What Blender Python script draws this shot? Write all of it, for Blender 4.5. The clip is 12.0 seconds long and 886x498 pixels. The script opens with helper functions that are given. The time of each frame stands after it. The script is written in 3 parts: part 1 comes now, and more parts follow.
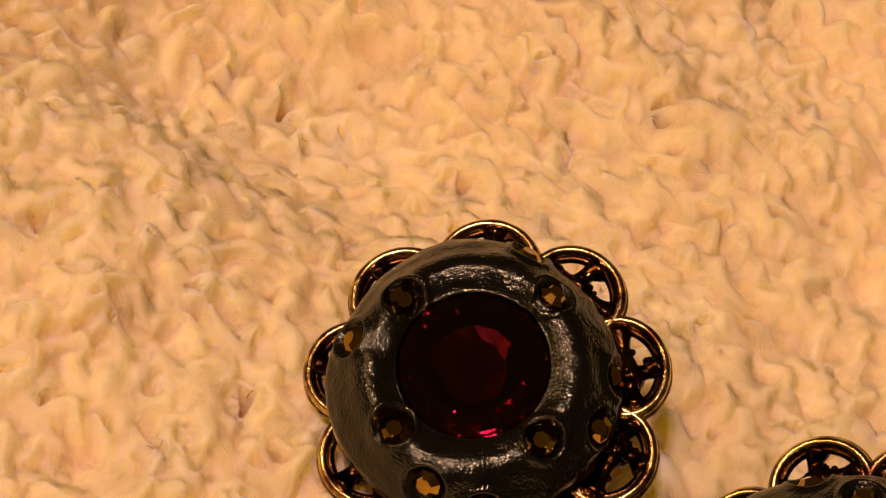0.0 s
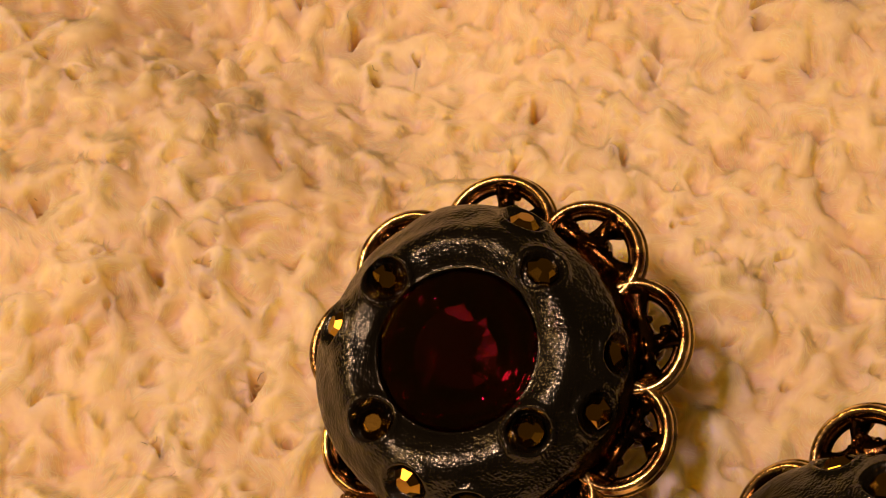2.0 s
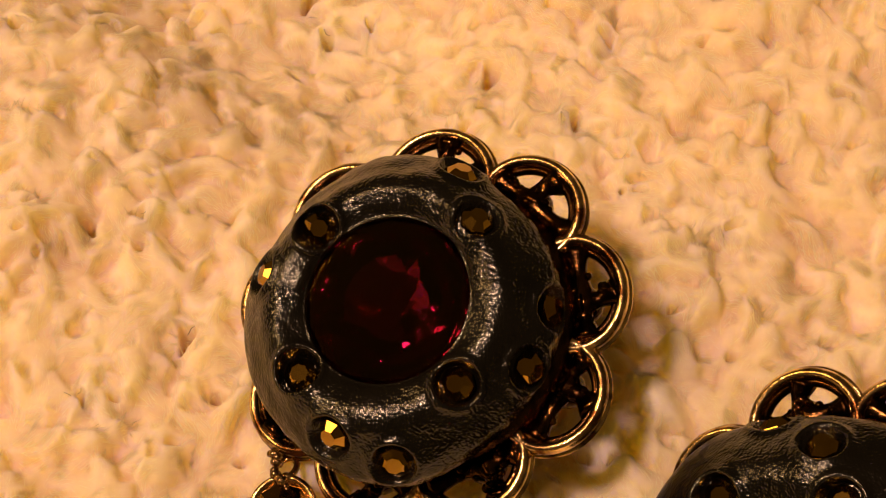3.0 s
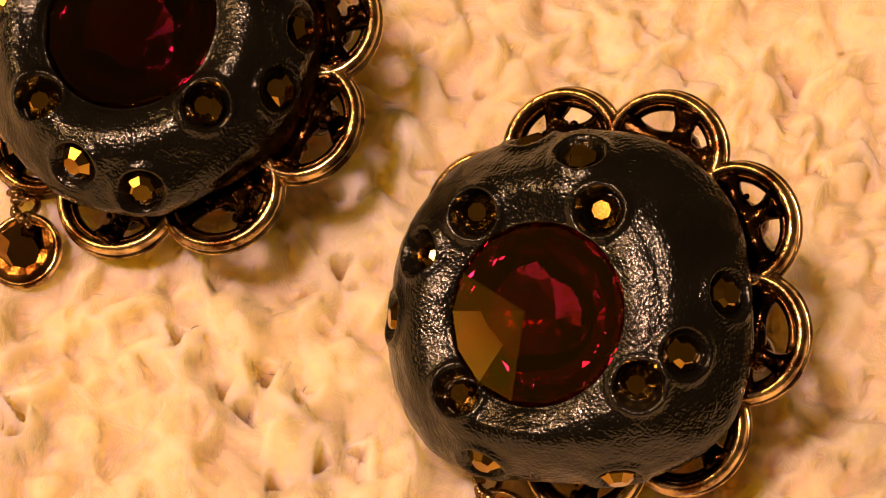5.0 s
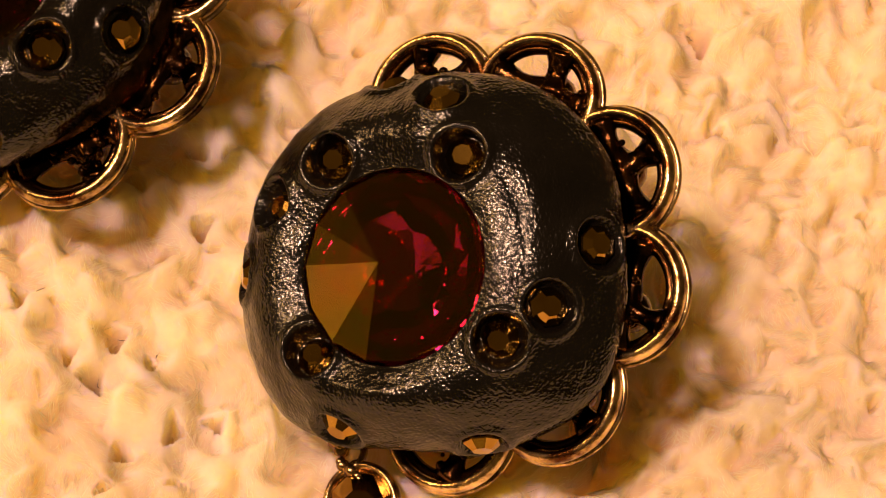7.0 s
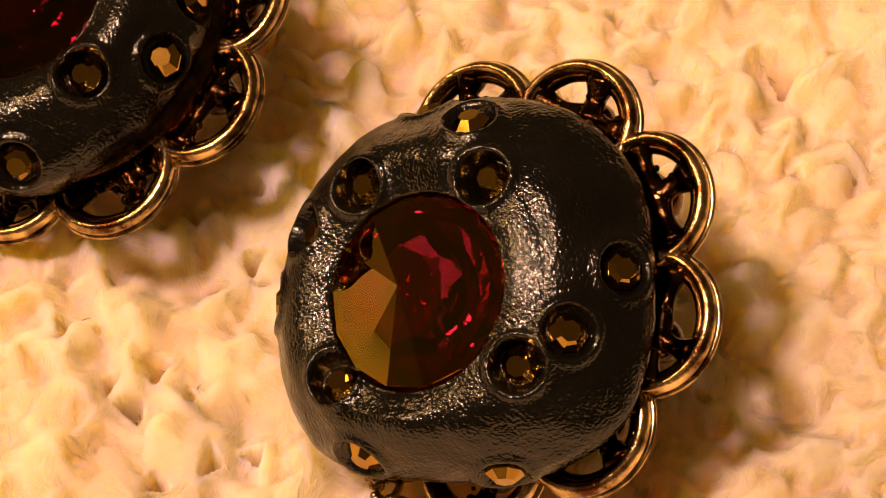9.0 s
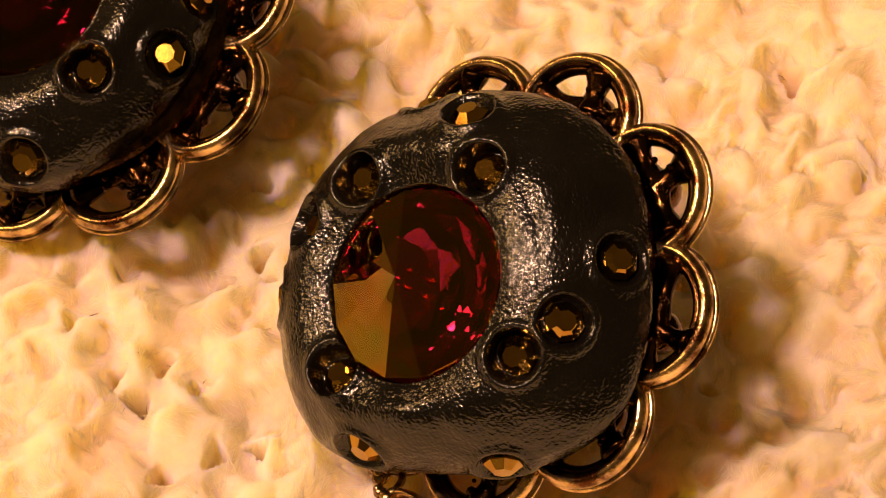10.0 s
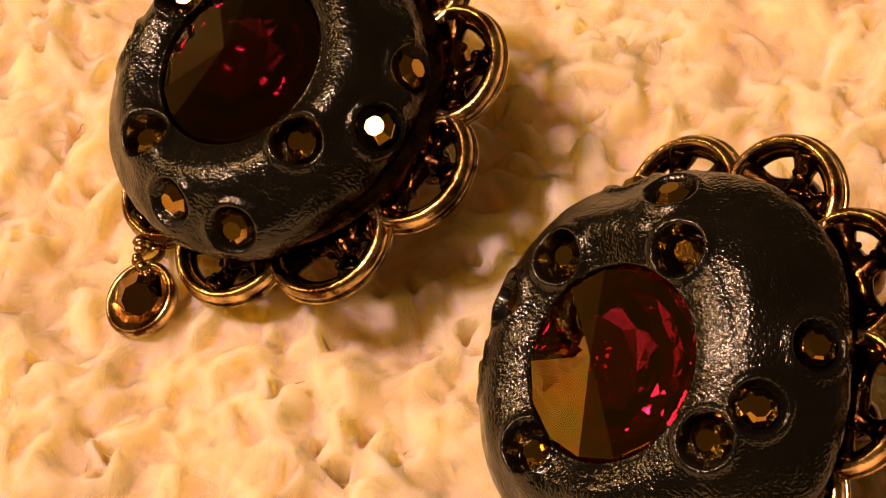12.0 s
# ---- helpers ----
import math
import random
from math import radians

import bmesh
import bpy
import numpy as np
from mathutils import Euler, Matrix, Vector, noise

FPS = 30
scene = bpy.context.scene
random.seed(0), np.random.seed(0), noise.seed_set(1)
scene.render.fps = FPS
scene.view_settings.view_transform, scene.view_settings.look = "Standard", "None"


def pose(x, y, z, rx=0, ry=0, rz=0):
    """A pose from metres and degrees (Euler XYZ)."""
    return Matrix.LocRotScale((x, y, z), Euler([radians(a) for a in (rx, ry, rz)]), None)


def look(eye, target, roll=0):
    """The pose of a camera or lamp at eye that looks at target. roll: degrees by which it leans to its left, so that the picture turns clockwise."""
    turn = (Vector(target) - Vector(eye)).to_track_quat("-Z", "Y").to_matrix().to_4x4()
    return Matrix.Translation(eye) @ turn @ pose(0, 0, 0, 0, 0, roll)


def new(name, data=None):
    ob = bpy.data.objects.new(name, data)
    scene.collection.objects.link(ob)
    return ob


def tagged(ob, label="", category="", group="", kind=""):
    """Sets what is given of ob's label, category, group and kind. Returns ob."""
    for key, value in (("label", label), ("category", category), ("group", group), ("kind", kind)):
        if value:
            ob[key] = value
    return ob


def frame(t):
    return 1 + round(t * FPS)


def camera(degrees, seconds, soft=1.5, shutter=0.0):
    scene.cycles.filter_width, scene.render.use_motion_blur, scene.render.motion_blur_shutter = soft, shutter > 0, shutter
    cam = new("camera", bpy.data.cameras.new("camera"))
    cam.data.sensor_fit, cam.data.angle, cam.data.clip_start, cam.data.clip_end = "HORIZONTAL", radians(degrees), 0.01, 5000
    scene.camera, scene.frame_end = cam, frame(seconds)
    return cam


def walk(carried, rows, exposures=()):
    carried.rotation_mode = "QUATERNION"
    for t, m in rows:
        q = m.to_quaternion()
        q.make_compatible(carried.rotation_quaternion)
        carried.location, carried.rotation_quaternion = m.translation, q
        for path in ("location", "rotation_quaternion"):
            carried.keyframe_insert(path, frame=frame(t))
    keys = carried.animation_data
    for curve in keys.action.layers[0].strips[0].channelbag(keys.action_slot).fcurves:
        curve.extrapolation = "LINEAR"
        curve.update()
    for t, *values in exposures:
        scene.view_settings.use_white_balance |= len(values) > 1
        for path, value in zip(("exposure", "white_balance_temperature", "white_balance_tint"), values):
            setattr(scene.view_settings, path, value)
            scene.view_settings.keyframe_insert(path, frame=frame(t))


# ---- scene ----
# Lengths of the small things are written in millimetres and turned into metres by MM.
MM = 0.001

# ---- camera and walk ----
cam = camera(19.97, 12.0, soft=1.1)
PATH = [
    (0.0, pose(-0.04134, -0.07201, 0.11470, 36.370, -16.676, -4.709)),
    (0.5, pose(-0.03044, -0.06581, 0.12180, 31.981, -8.797, -1.846)),
    (1.0, pose(-0.01870, -0.05981, 0.12269, 29.580, -5.369, -0.748)),
    (1.5, pose(-0.00972, -0.05794, 0.12020, 29.643, -2.792, 0.497)),
    (2.0, pose(-0.00806, -0.05650, 0.11866, 29.088, -2.801, 0.095)),
    (2.5, pose(-0.00217, -0.05699, 0.11676, 30.106, -1.380, 1.705)),
    (3.0, pose(-0.00349, -0.05978, 0.11302, 30.601, -3.122, 1.607)),
    (3.5, pose(0.00047, -0.06195, 0.11039, 28.995, -1.682, 1.404)),
    (3.7, pose(0.00196, -0.06108, 0.10955, 27.982, -1.597, 1.057)),
    (5.3, pose(-0.00574, -0.06696, 0.10534, 29.488, -9.123, -3.012)),
    (5.5, pose(-0.00306, -0.06595, 0.10555, 28.916, -8.467, -2.652)),
    (6.0, pose(0.00073, -0.06667, 0.10465, 28.899, -8.120, -2.275)),
    (6.5, pose(0.00292, -0.06749, 0.10160, 30.628, -7.673, -2.184)),
    (6.7, pose(0.00308, -0.06758, 0.09966, 30.843, -7.744, -2.391)),
    (8.3, pose(0.01334, -0.07045, 0.09232, 33.846, -4.150, 0.682)),
    (8.5, pose(0.01378, -0.06954, 0.09223, 33.438, -3.399, 1.206)),
    (9.0, pose(0.01632, -0.07081, 0.09392, 34.057, -1.808, 2.132)),
    (9.5, pose(0.01839, -0.07149, 0.09433, 34.839, -1.107, 2.469)),
    (10.0, pose(0.01957, -0.07221, 0.09335, 34.772, -0.282, 2.997)),
    (10.5, pose(0.02237, -0.07248, 0.09256, 35.144, 1.649, 4.364)),
    (11.0, pose(0.02398, -0.07185, 0.09233, 34.769, 2.476, 5.364)),
    (11.5, pose(0.02316, -0.06833, 0.09385, 33.469, 3.457, 6.321)),
    (12.0, pose(0.02308, -0.07114, 0.09365, 36.234, 4.121, 8.074)),
]
EXPOSURES = [(0.0, -0.83, 6500, 11), (0.5, -1.08, 6500, 11), (1.0, -0.97, 6500, 11), (1.5, -0.87, 6500, 11), (2.5, -0.77, 6500, 11), (3.7, -0.47, 6490, 14), (5.5, -0.29, 6470, 18), (8.5, -0.22, 6470, 18), (10.5, -0.18, 6470, 18), (12.0, -0.30, 6470, 18)]
walk(cam, PATH, EXPOSURES)

# ---- light: one warm room lamp, high on the near left, and an added weaker fill, in a dark room ----
lamp_data = bpy.data.lights.new("room_lamp", "AREA")
lamp_data.shape, lamp_data.size = "DISK", 0.07
lamp_data.energy, lamp_data.color = 6.0, (1.0, 0.597, 0.350)
lamp = new("room_lamp", lamp_data)
lamp.matrix_world = look((-0.218, -0.106, 0.543), (0.010, -0.004, 0))

# An added, unseen fill lamp: weaker, on the left, farther off and lower.
fill_data = bpy.data.lights.new("fill_lamp", "AREA")
fill_data.shape, fill_data.size = "DISK", 0.30
fill_data.energy, fill_data.color = 5.4, (1.0, 0.56, 0.18)
fill_lamp = new("fill_lamp", fill_data)
fill_lamp.matrix_world = look((-0.84, 0.10, 0.75), (0.008, -0.004, 0))

world = bpy.data.worlds.new("dim_room")
scene.world = world
world.use_nodes = True
# Dim warm glow added low down for fill and reflections, fading to dark overhead.
room = world.node_tree
height = room.nodes.new("ShaderNodeSeparateXYZ")
room.links.new(room.nodes.new("ShaderNodeTexCoord").outputs["Generated"], height.inputs["Vector"])
fade = room.nodes.new("ShaderNodeMapRange")
fade.interpolation_type = "SMOOTHSTEP"
for key, value in (("From Min", 0.0), ("From Max", 0.22), ("To Min", 0.50), ("To Max", 0.10)):
    fade.inputs[key].default_value = value
room.links.new(height.outputs["Z"], fade.inputs["Value"])
room.links.new(fade.outputs["Result"], room.nodes["Background"].inputs["Strength"])
room.nodes["Background"].inputs["Color"].default_value = (1.0, 0.56, 0.14, 1)


# ---- materials ----
class Nodes:
    """A short way to wire a Principled material."""

    def __init__(self, name):
        self.material = bpy.data.materials.new(name)
        self.material.use_nodes = True
        self.tree = self.material.node_tree
        self.shader = self.tree.nodes["Principled BSDF"]
        self.where = self.add("ShaderNodeTexCoord").outputs["Object"]

    def add(self, kind, **values):
        node = self.tree.nodes.new(kind)
        for key, value in values.items():
            node.inputs[key.replace("_", " ")].default_value = value
        return node

    def link(self, a, b):
        self.tree.links.new(a, b)

    def set(self, **values):
        for key, value in values.items():
            self.shader.inputs[key.replace("_", " ")].default_value = value

    def grain(self, size_mm, detail=3.0, rough=0.55, stretch=None):
        node = self.add("ShaderNodeTexNoise", Scale=1000.0 / size_mm, Detail=detail, Roughness=rough)
        if stretch:
            mapping = self.add("ShaderNodeMapping", Scale=stretch)
            self.link(self.where, mapping.inputs["Vector"])
            self.link(mapping.outputs["Vector"], node.inputs["Vector"])
        else:
            self.link(self.where, node.inputs["Vector"])
        return node.outputs["Fac"]

    def ramp(self, fac, stops):
        node = self.add("ShaderNodeValToRGB")
        ramp = node.color_ramp
        while len(ramp.elements) < len(stops):
            ramp.elements.new(0.5)
        for element, (at, colour) in zip(ramp.elements, stops):
            element.position, element.color = at, (*colour, 1)
        self.link(fac, node.inputs["Fac"])
        return node.outputs["Color"]

    def span(self, fac, low, high, at=(0.3, 0.7)):
        node = self.add("ShaderNodeMapRange", From_Min=at[0], From_Max=at[1], To_Min=low, To_Max=high)
        self.link(fac, node.inputs["Value"])
        return node.outputs["Result"]

    def bump(self, *heights):
        """heights: (fac, strength, depth in mm), fine ones last."""
        before = None
        for fac, strength, depth in heights:
            node = self.add("ShaderNodeBump", Strength=strength, Distance=depth * MM)
            self.link(fac, node.inputs["Height"])
            if before:
                self.link(before, node.inputs["Normal"])
            before = node.outputs["Normal"]
        self.link(before, self.shader.inputs["Normal"])


def cloth_material():
    n = Nodes("cream_yarn")
    broad, mid, fine = n.grain(7.0, 4), n.grain(0.9, 4), n.grain(0.16, 4, 0.65, (1.0, 0.45, 1.0))
    colour = n.ramp(broad, ((0.3, (0.86, 0.685, 0.462)), (0.7, (0.93, 0.805, 0.61))))
    worn = n.ramp(mid, ((0.25, (0.90, 0.86, 0.80)), (0.65, (1.0, 1.0, 1.0))))
    mix = n.add("ShaderNodeMixRGB", Fac=1.0)
    mix.blend_type = "MULTIPLY"
    n.link(colour, mix.inputs["Color1"])
    n.link(worn, mix.inputs["Color2"])
    n.link(mix.outputs["Color"], n.shader.inputs["Base Color"])
    n.set(Roughness=0.95, Subsurface_Weight=0.9, Subsurface_Scale=0.0060, Sheen_Weight=0.15, Sheen_Roughness=0.5)
    n.shader.inputs["Subsurface Radius"].default_value = (1.0, 0.95, 0.16)
    n.shader.inputs["Specular IOR Level"].default_value = 0.15
    n.bump((mid, 0.15, 0.2), (fine, 0.25, 0.06))
    return n.material


def fibre_material():
    """Fine cream wool: half of the light goes through it."""
    n = Nodes("loose_fibre")
    tone = n.grain(2.5, 3)
    colour = n.ramp(tone, ((0.3, (0.97, 0.88, 0.64)), (0.7, (0.99, 0.94, 0.76))))
    n.link(colour, n.shader.inputs["Base Color"])
    n.set(Roughness=0.7)
    n.shader.inputs["Specular IOR Level"].default_value = 0.2
    through_light = n.add("ShaderNodeBsdfTranslucent")
    n.link(colour, through_light.inputs["Color"])
    mix = n.add("ShaderNodeMixShader", Fac=0.5)
    n.link(n.shader.outputs["BSDF"], mix.inputs[1])
    n.link(through_light.outputs["BSDF"], mix.inputs[2])
    n.link(mix.outputs["Shader"], n.tree.nodes["Material Output"].inputs["Surface"])
    return n.material


def clay_material():
    n = Nodes("black_clay")
    broad, leather, fine = n.grain(2.6, 3), n.grain(0.36, 2, 0.5), n.grain(0.14, 1, 0.5)
    n.link(n.ramp(broad, ((0.3, (0.002, 0.0017, 0.0015)), (0.7, (0.0045, 0.0038, 0.0032)))), n.shader.inputs["Base Color"])
    n.link(n.span(broad, 0.14, 0.20), n.shader.inputs["Roughness"])
    n.shader.inputs["Specular IOR Level"].default_value = 0.46
    n.bump((broad, 0.3, 0.4), (leather, 0.34, 0.09), (fine, 0.85, 0.056))
    return n.material


def gold_material(name, bright, dark, rough, patina):
    n = Nodes(name)
    patch, fine = n.grain(1.1, 4, 0.6), n.grain(0.14, 3, 0.6)
    n.link(n.ramp(patch, ((patina - 0.12, dark), (patina + 0.16, bright))), n.shader.inputs["Base Color"])
    n.link(n.span(patch, rough + 0.12, rough), n.shader.inputs["Roughness"])
    n.set(Metallic=1.0)
    n.bump((patch, 0.35, 0.14), (fine, 0.5, 0.035))
    return n.material


def rhinestone_material(name, low, high):
    n = Nodes(name)
    tone = n.grain(1.6, 2)
    n.link(n.ramp(tone, ((0.3, low), (0.7, high))), n.shader.inputs["Base Color"])
    n.set(Metallic=1.0, Roughness=0.07, Coat_Weight=0.1, Coat_Roughness=0.03)
    return n.material


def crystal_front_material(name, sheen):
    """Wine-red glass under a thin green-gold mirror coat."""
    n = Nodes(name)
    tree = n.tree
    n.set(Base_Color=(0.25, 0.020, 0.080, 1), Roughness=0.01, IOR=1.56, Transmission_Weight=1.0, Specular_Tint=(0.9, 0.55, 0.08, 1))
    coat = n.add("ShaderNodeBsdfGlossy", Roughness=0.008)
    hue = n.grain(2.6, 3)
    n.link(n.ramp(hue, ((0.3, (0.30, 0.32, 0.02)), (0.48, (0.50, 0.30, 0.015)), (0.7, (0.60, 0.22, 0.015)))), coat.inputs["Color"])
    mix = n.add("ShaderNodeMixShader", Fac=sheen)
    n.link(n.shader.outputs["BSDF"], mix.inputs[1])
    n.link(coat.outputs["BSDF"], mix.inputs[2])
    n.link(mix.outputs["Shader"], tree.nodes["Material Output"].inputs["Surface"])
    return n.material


def foil_material(name, low, high):
    n = Nodes(name)
    tone = n.grain(1.2, 2)
    n.link(n.ramp(tone, ((0.3, low), (0.7, high))), n.shader.inputs["Base Color"])
    n.set(Metallic=1.0, Roughness=0.03)
    return n.material


def lint_material():
    n = Nodes("dark_lint")
    n.link(n.ramp(n.grain(0.6, 2), ((0.3, (0.035, 0.022, 0.010)), (0.7, (0.10, 0.065, 0.030)))), n.shader.inputs["Base Color"])
    n.set(Roughness=0.6)
    return n.material


CLOTH, FIBRE, CLAY, LINT = cloth_material(), fibre_material(), clay_material(), lint_material()
GOLD = gold_material("antique_gold", (0.96, 0.70, 0.36), (0.085, 0.032, 0.010), 0.17, 0.51)
DARK_GOLD = gold_material("blackened_gold", (0.13, 0.062, 0.024), (0.016, 0.008, 0.004), 0.08, 0.55)
STONE = rhinestone_material("gold_coated_crystal", (0.32, 0.18, 0.028), (0.46, 0.29, 0.055))
AMBER = rhinestone_material("dark_amber_crystal", (0.20, 0.10, 0.025), (0.34, 0.19, 0.05))
# Shaded and lit copies of one stone; coat and foil hold the upper's shade.
SHADED_CRYSTAL, LIT_CRYSTAL = crystal_front_material("shaded_wine_crystal", 0.025), crystal_front_material("lit_wine_crystal", 0.21)
SHADED_FOIL = foil_material("shaded_wine_foil", (0.20, 0.075, 0.14), (0.55, 0.25, 0.40))
LIT_FOIL = foil_material("lit_rose_foil", (0.85, 0.34, 0.50), (1.0, 0.55, 0.68))


# ---- mesh helpers ----
def mesh_of(name, verts, faces, material, smooth=True):
    data = bpy.data.meshes.new(name)
    data.from_pydata([tuple(v) for v in np.asarray(verts, float) * MM], [], faces)
    data.materials.append(material)
    data.polygons.foreach_set("use_smooth", [smooth] * len(data.polygons))
    data.update()
    return data


def part(name, data, parent, label="", at=None):
    ob = new(name, data)
    ob.parent = parent
    if at is not None:
        ob.matrix_basis = at
    return tagged(ob, label)


def grid_faces(rows, cols, wrap_cols=False, wrap_rows=False):
    faces = []
    for i in range(rows if wrap_rows else rows - 1):
        a, b = i * cols, (i + 1) % rows * cols
        for j in range(cols if wrap_cols else cols - 1):
            k = (j + 1) % cols
            faces.append((a + j, a + k, b + k, b + j))
    return faces


def join(pieces):
    """Vertices and faces of several pieces as one."""
    verts, faces, count = [], [], 0
    for v, f in pieces:
        verts.append(np.asarray(v, float))
        faces += [tuple(i + count for i in face) for face in f]
        count += len(v)
    return np.concatenate(verts), faces


def tube(line, wide, high=None, around=10, closed=False, taper=None):
    """A rod along a line that lies near the local xy plane; wide and high are its half axes."""
    line = np.asarray(line, float)
    high = high or wide
    ahead = np.roll(line, -1, 0) - np.roll(line, 1, 0) if closed else np.gradient(line, axis=0)
    ahead /= np.linalg.norm(ahead, axis=1, keepdims=True)
    side = np.cross(ahead, (0, 0, 1.0))
    side /= np.linalg.norm(side, axis=1, keepdims=True) + 1e-9
    up = np.cross(side, ahead)
    turn = np.linspace(0, 2 * np.pi, around, endpoint=False)
    scale = np.ones(len(line)) if taper is None else np.asarray(taper)
    ring = side[:, None] * (np.cos(turn)[None, :, None] * wide) + up[:, None] * (np.sin(turn)[None, :, None] * high)
    verts = (line[:, None] + ring * scale[:, None, None]).reshape(-1, 3)
    faces = grid_faces(len(line), around, True, closed)
    if not closed:
        last = (len(line) - 1) * around
        faces += [tuple(range(around))[::-1], tuple(range(last, last + around))]
    return verts, faces


def lathe(profile, around=40, centre=(0, 0, 0)):
    """A turned piece round local z from (radius, height) pairs, closed at both ends."""
    turn = np.linspace(0, 2 * np.pi, around, endpoint=False)
    verts = [(centre[0] + r * math.cos(a), centre[1] + r * math.sin(a), centre[2] + z) for r, z in profile for a in turn]
    last = (len(profile) - 1) * around
    faces = grid_faces(len(profile), around, True)
    return np.array(verts), faces + [tuple(range(around))[::-1], tuple(range(last, last + around))]


def ball(centre, size, rows=7, around=10):
    profile = [(max(size * math.sin(math.pi * i / rows), 0.02 * size), -size * math.cos(math.pi * i / rows)) for i in range(rows + 1)]
    return lathe(profile, around, centre)


def spline(points, s):
    """A smooth curve through the points; s runs from 0 to 1."""
    p = np.array(points, float)
    n = len(p) - 1
    u = np.clip(np.asarray(s) * n, 0, n - 1e-6)
    i = u.astype(int)
    f = (u - i)[..., None]
    a, b, c, d = (p[np.clip(i + k, 0, n)] for k in (-1, 0, 1, 2))
    return 0.5 * (2 * b + (c - a) * f + (2 * a - 5 * b + 4 * c - d) * f**2 + (3 * b - 3 * c + d - a) * f**3)


# ---- the cloth ----
def cloth_lie(x, y):
    """How the cloth lies, in mm: a soft swell on the left, a hollow far back, a dent under the lower earring."""
    beyond = 0.52 * (x + 14) + 0.85 * (y - 19)
    z = 1.7 * np.exp(-(((x + 20) / 13) ** 2) - ((y - 10) / 14) ** 2)
    z -= 8.5 / (1 + np.exp(-beyond / 3.5)) * np.exp(-(((x + 12) / 17) ** 2) - ((y - 24) / 13) ** 2)
    z -= 1.0 * np.exp(-(((x + 6.6) / 3.5) ** 2) - ((y + 8.6) / 3.5) ** 2)
    z -= 1.1 * np.exp(-(((x - 13.5) / 6) ** 2) - ((y + 16.5) / 6) ** 2)
    return z + 0.35 * np.sin(x / 7.3 + 0.6) * np.sin(y / 6.1 + 1.1)


def soften(field, times):
    for _ in range(times):
        around = np.pad(field, 1, mode="edge")
        field = 0.2 * (field + around[2:, 1:-1] + around[:-2, 1:-1] + around[1:-1, 2:] + around[1:-1, :-2])
    return field


PARTINGS = [
    (-22.8, 19.9), (-15.0, 7.8), (-17.5, 6.9), (-12.2, 1.2), (7.7, 17.0), (3.2, 21.0), (-3.6, 26.0), (-7.2, 27.5), (-10.6, 29.5), (-5.9, 24.8), (20.9, 27.7),
    (18.7, 17.6), (18.3, 21.8), (9.7, 23.2), (-17.2, -2.8), (-24.0, 10.8), (16.0, 25.1), (0.6, -12.5), (4.8, -14.3), (6.4, -15.3), (3.9, -16.2), (9.3, -17.7),
    (7.3, -18.3), (8.5, -8.3), (33.2, -2.0), (36.3, -0.5), (32.8, 3.9), (26.6, 3.4), (-6.6, -16.1), (2.9, -14.9), (-10.9, -12.2), (5.1, -19.4),
]  # fmt: skip


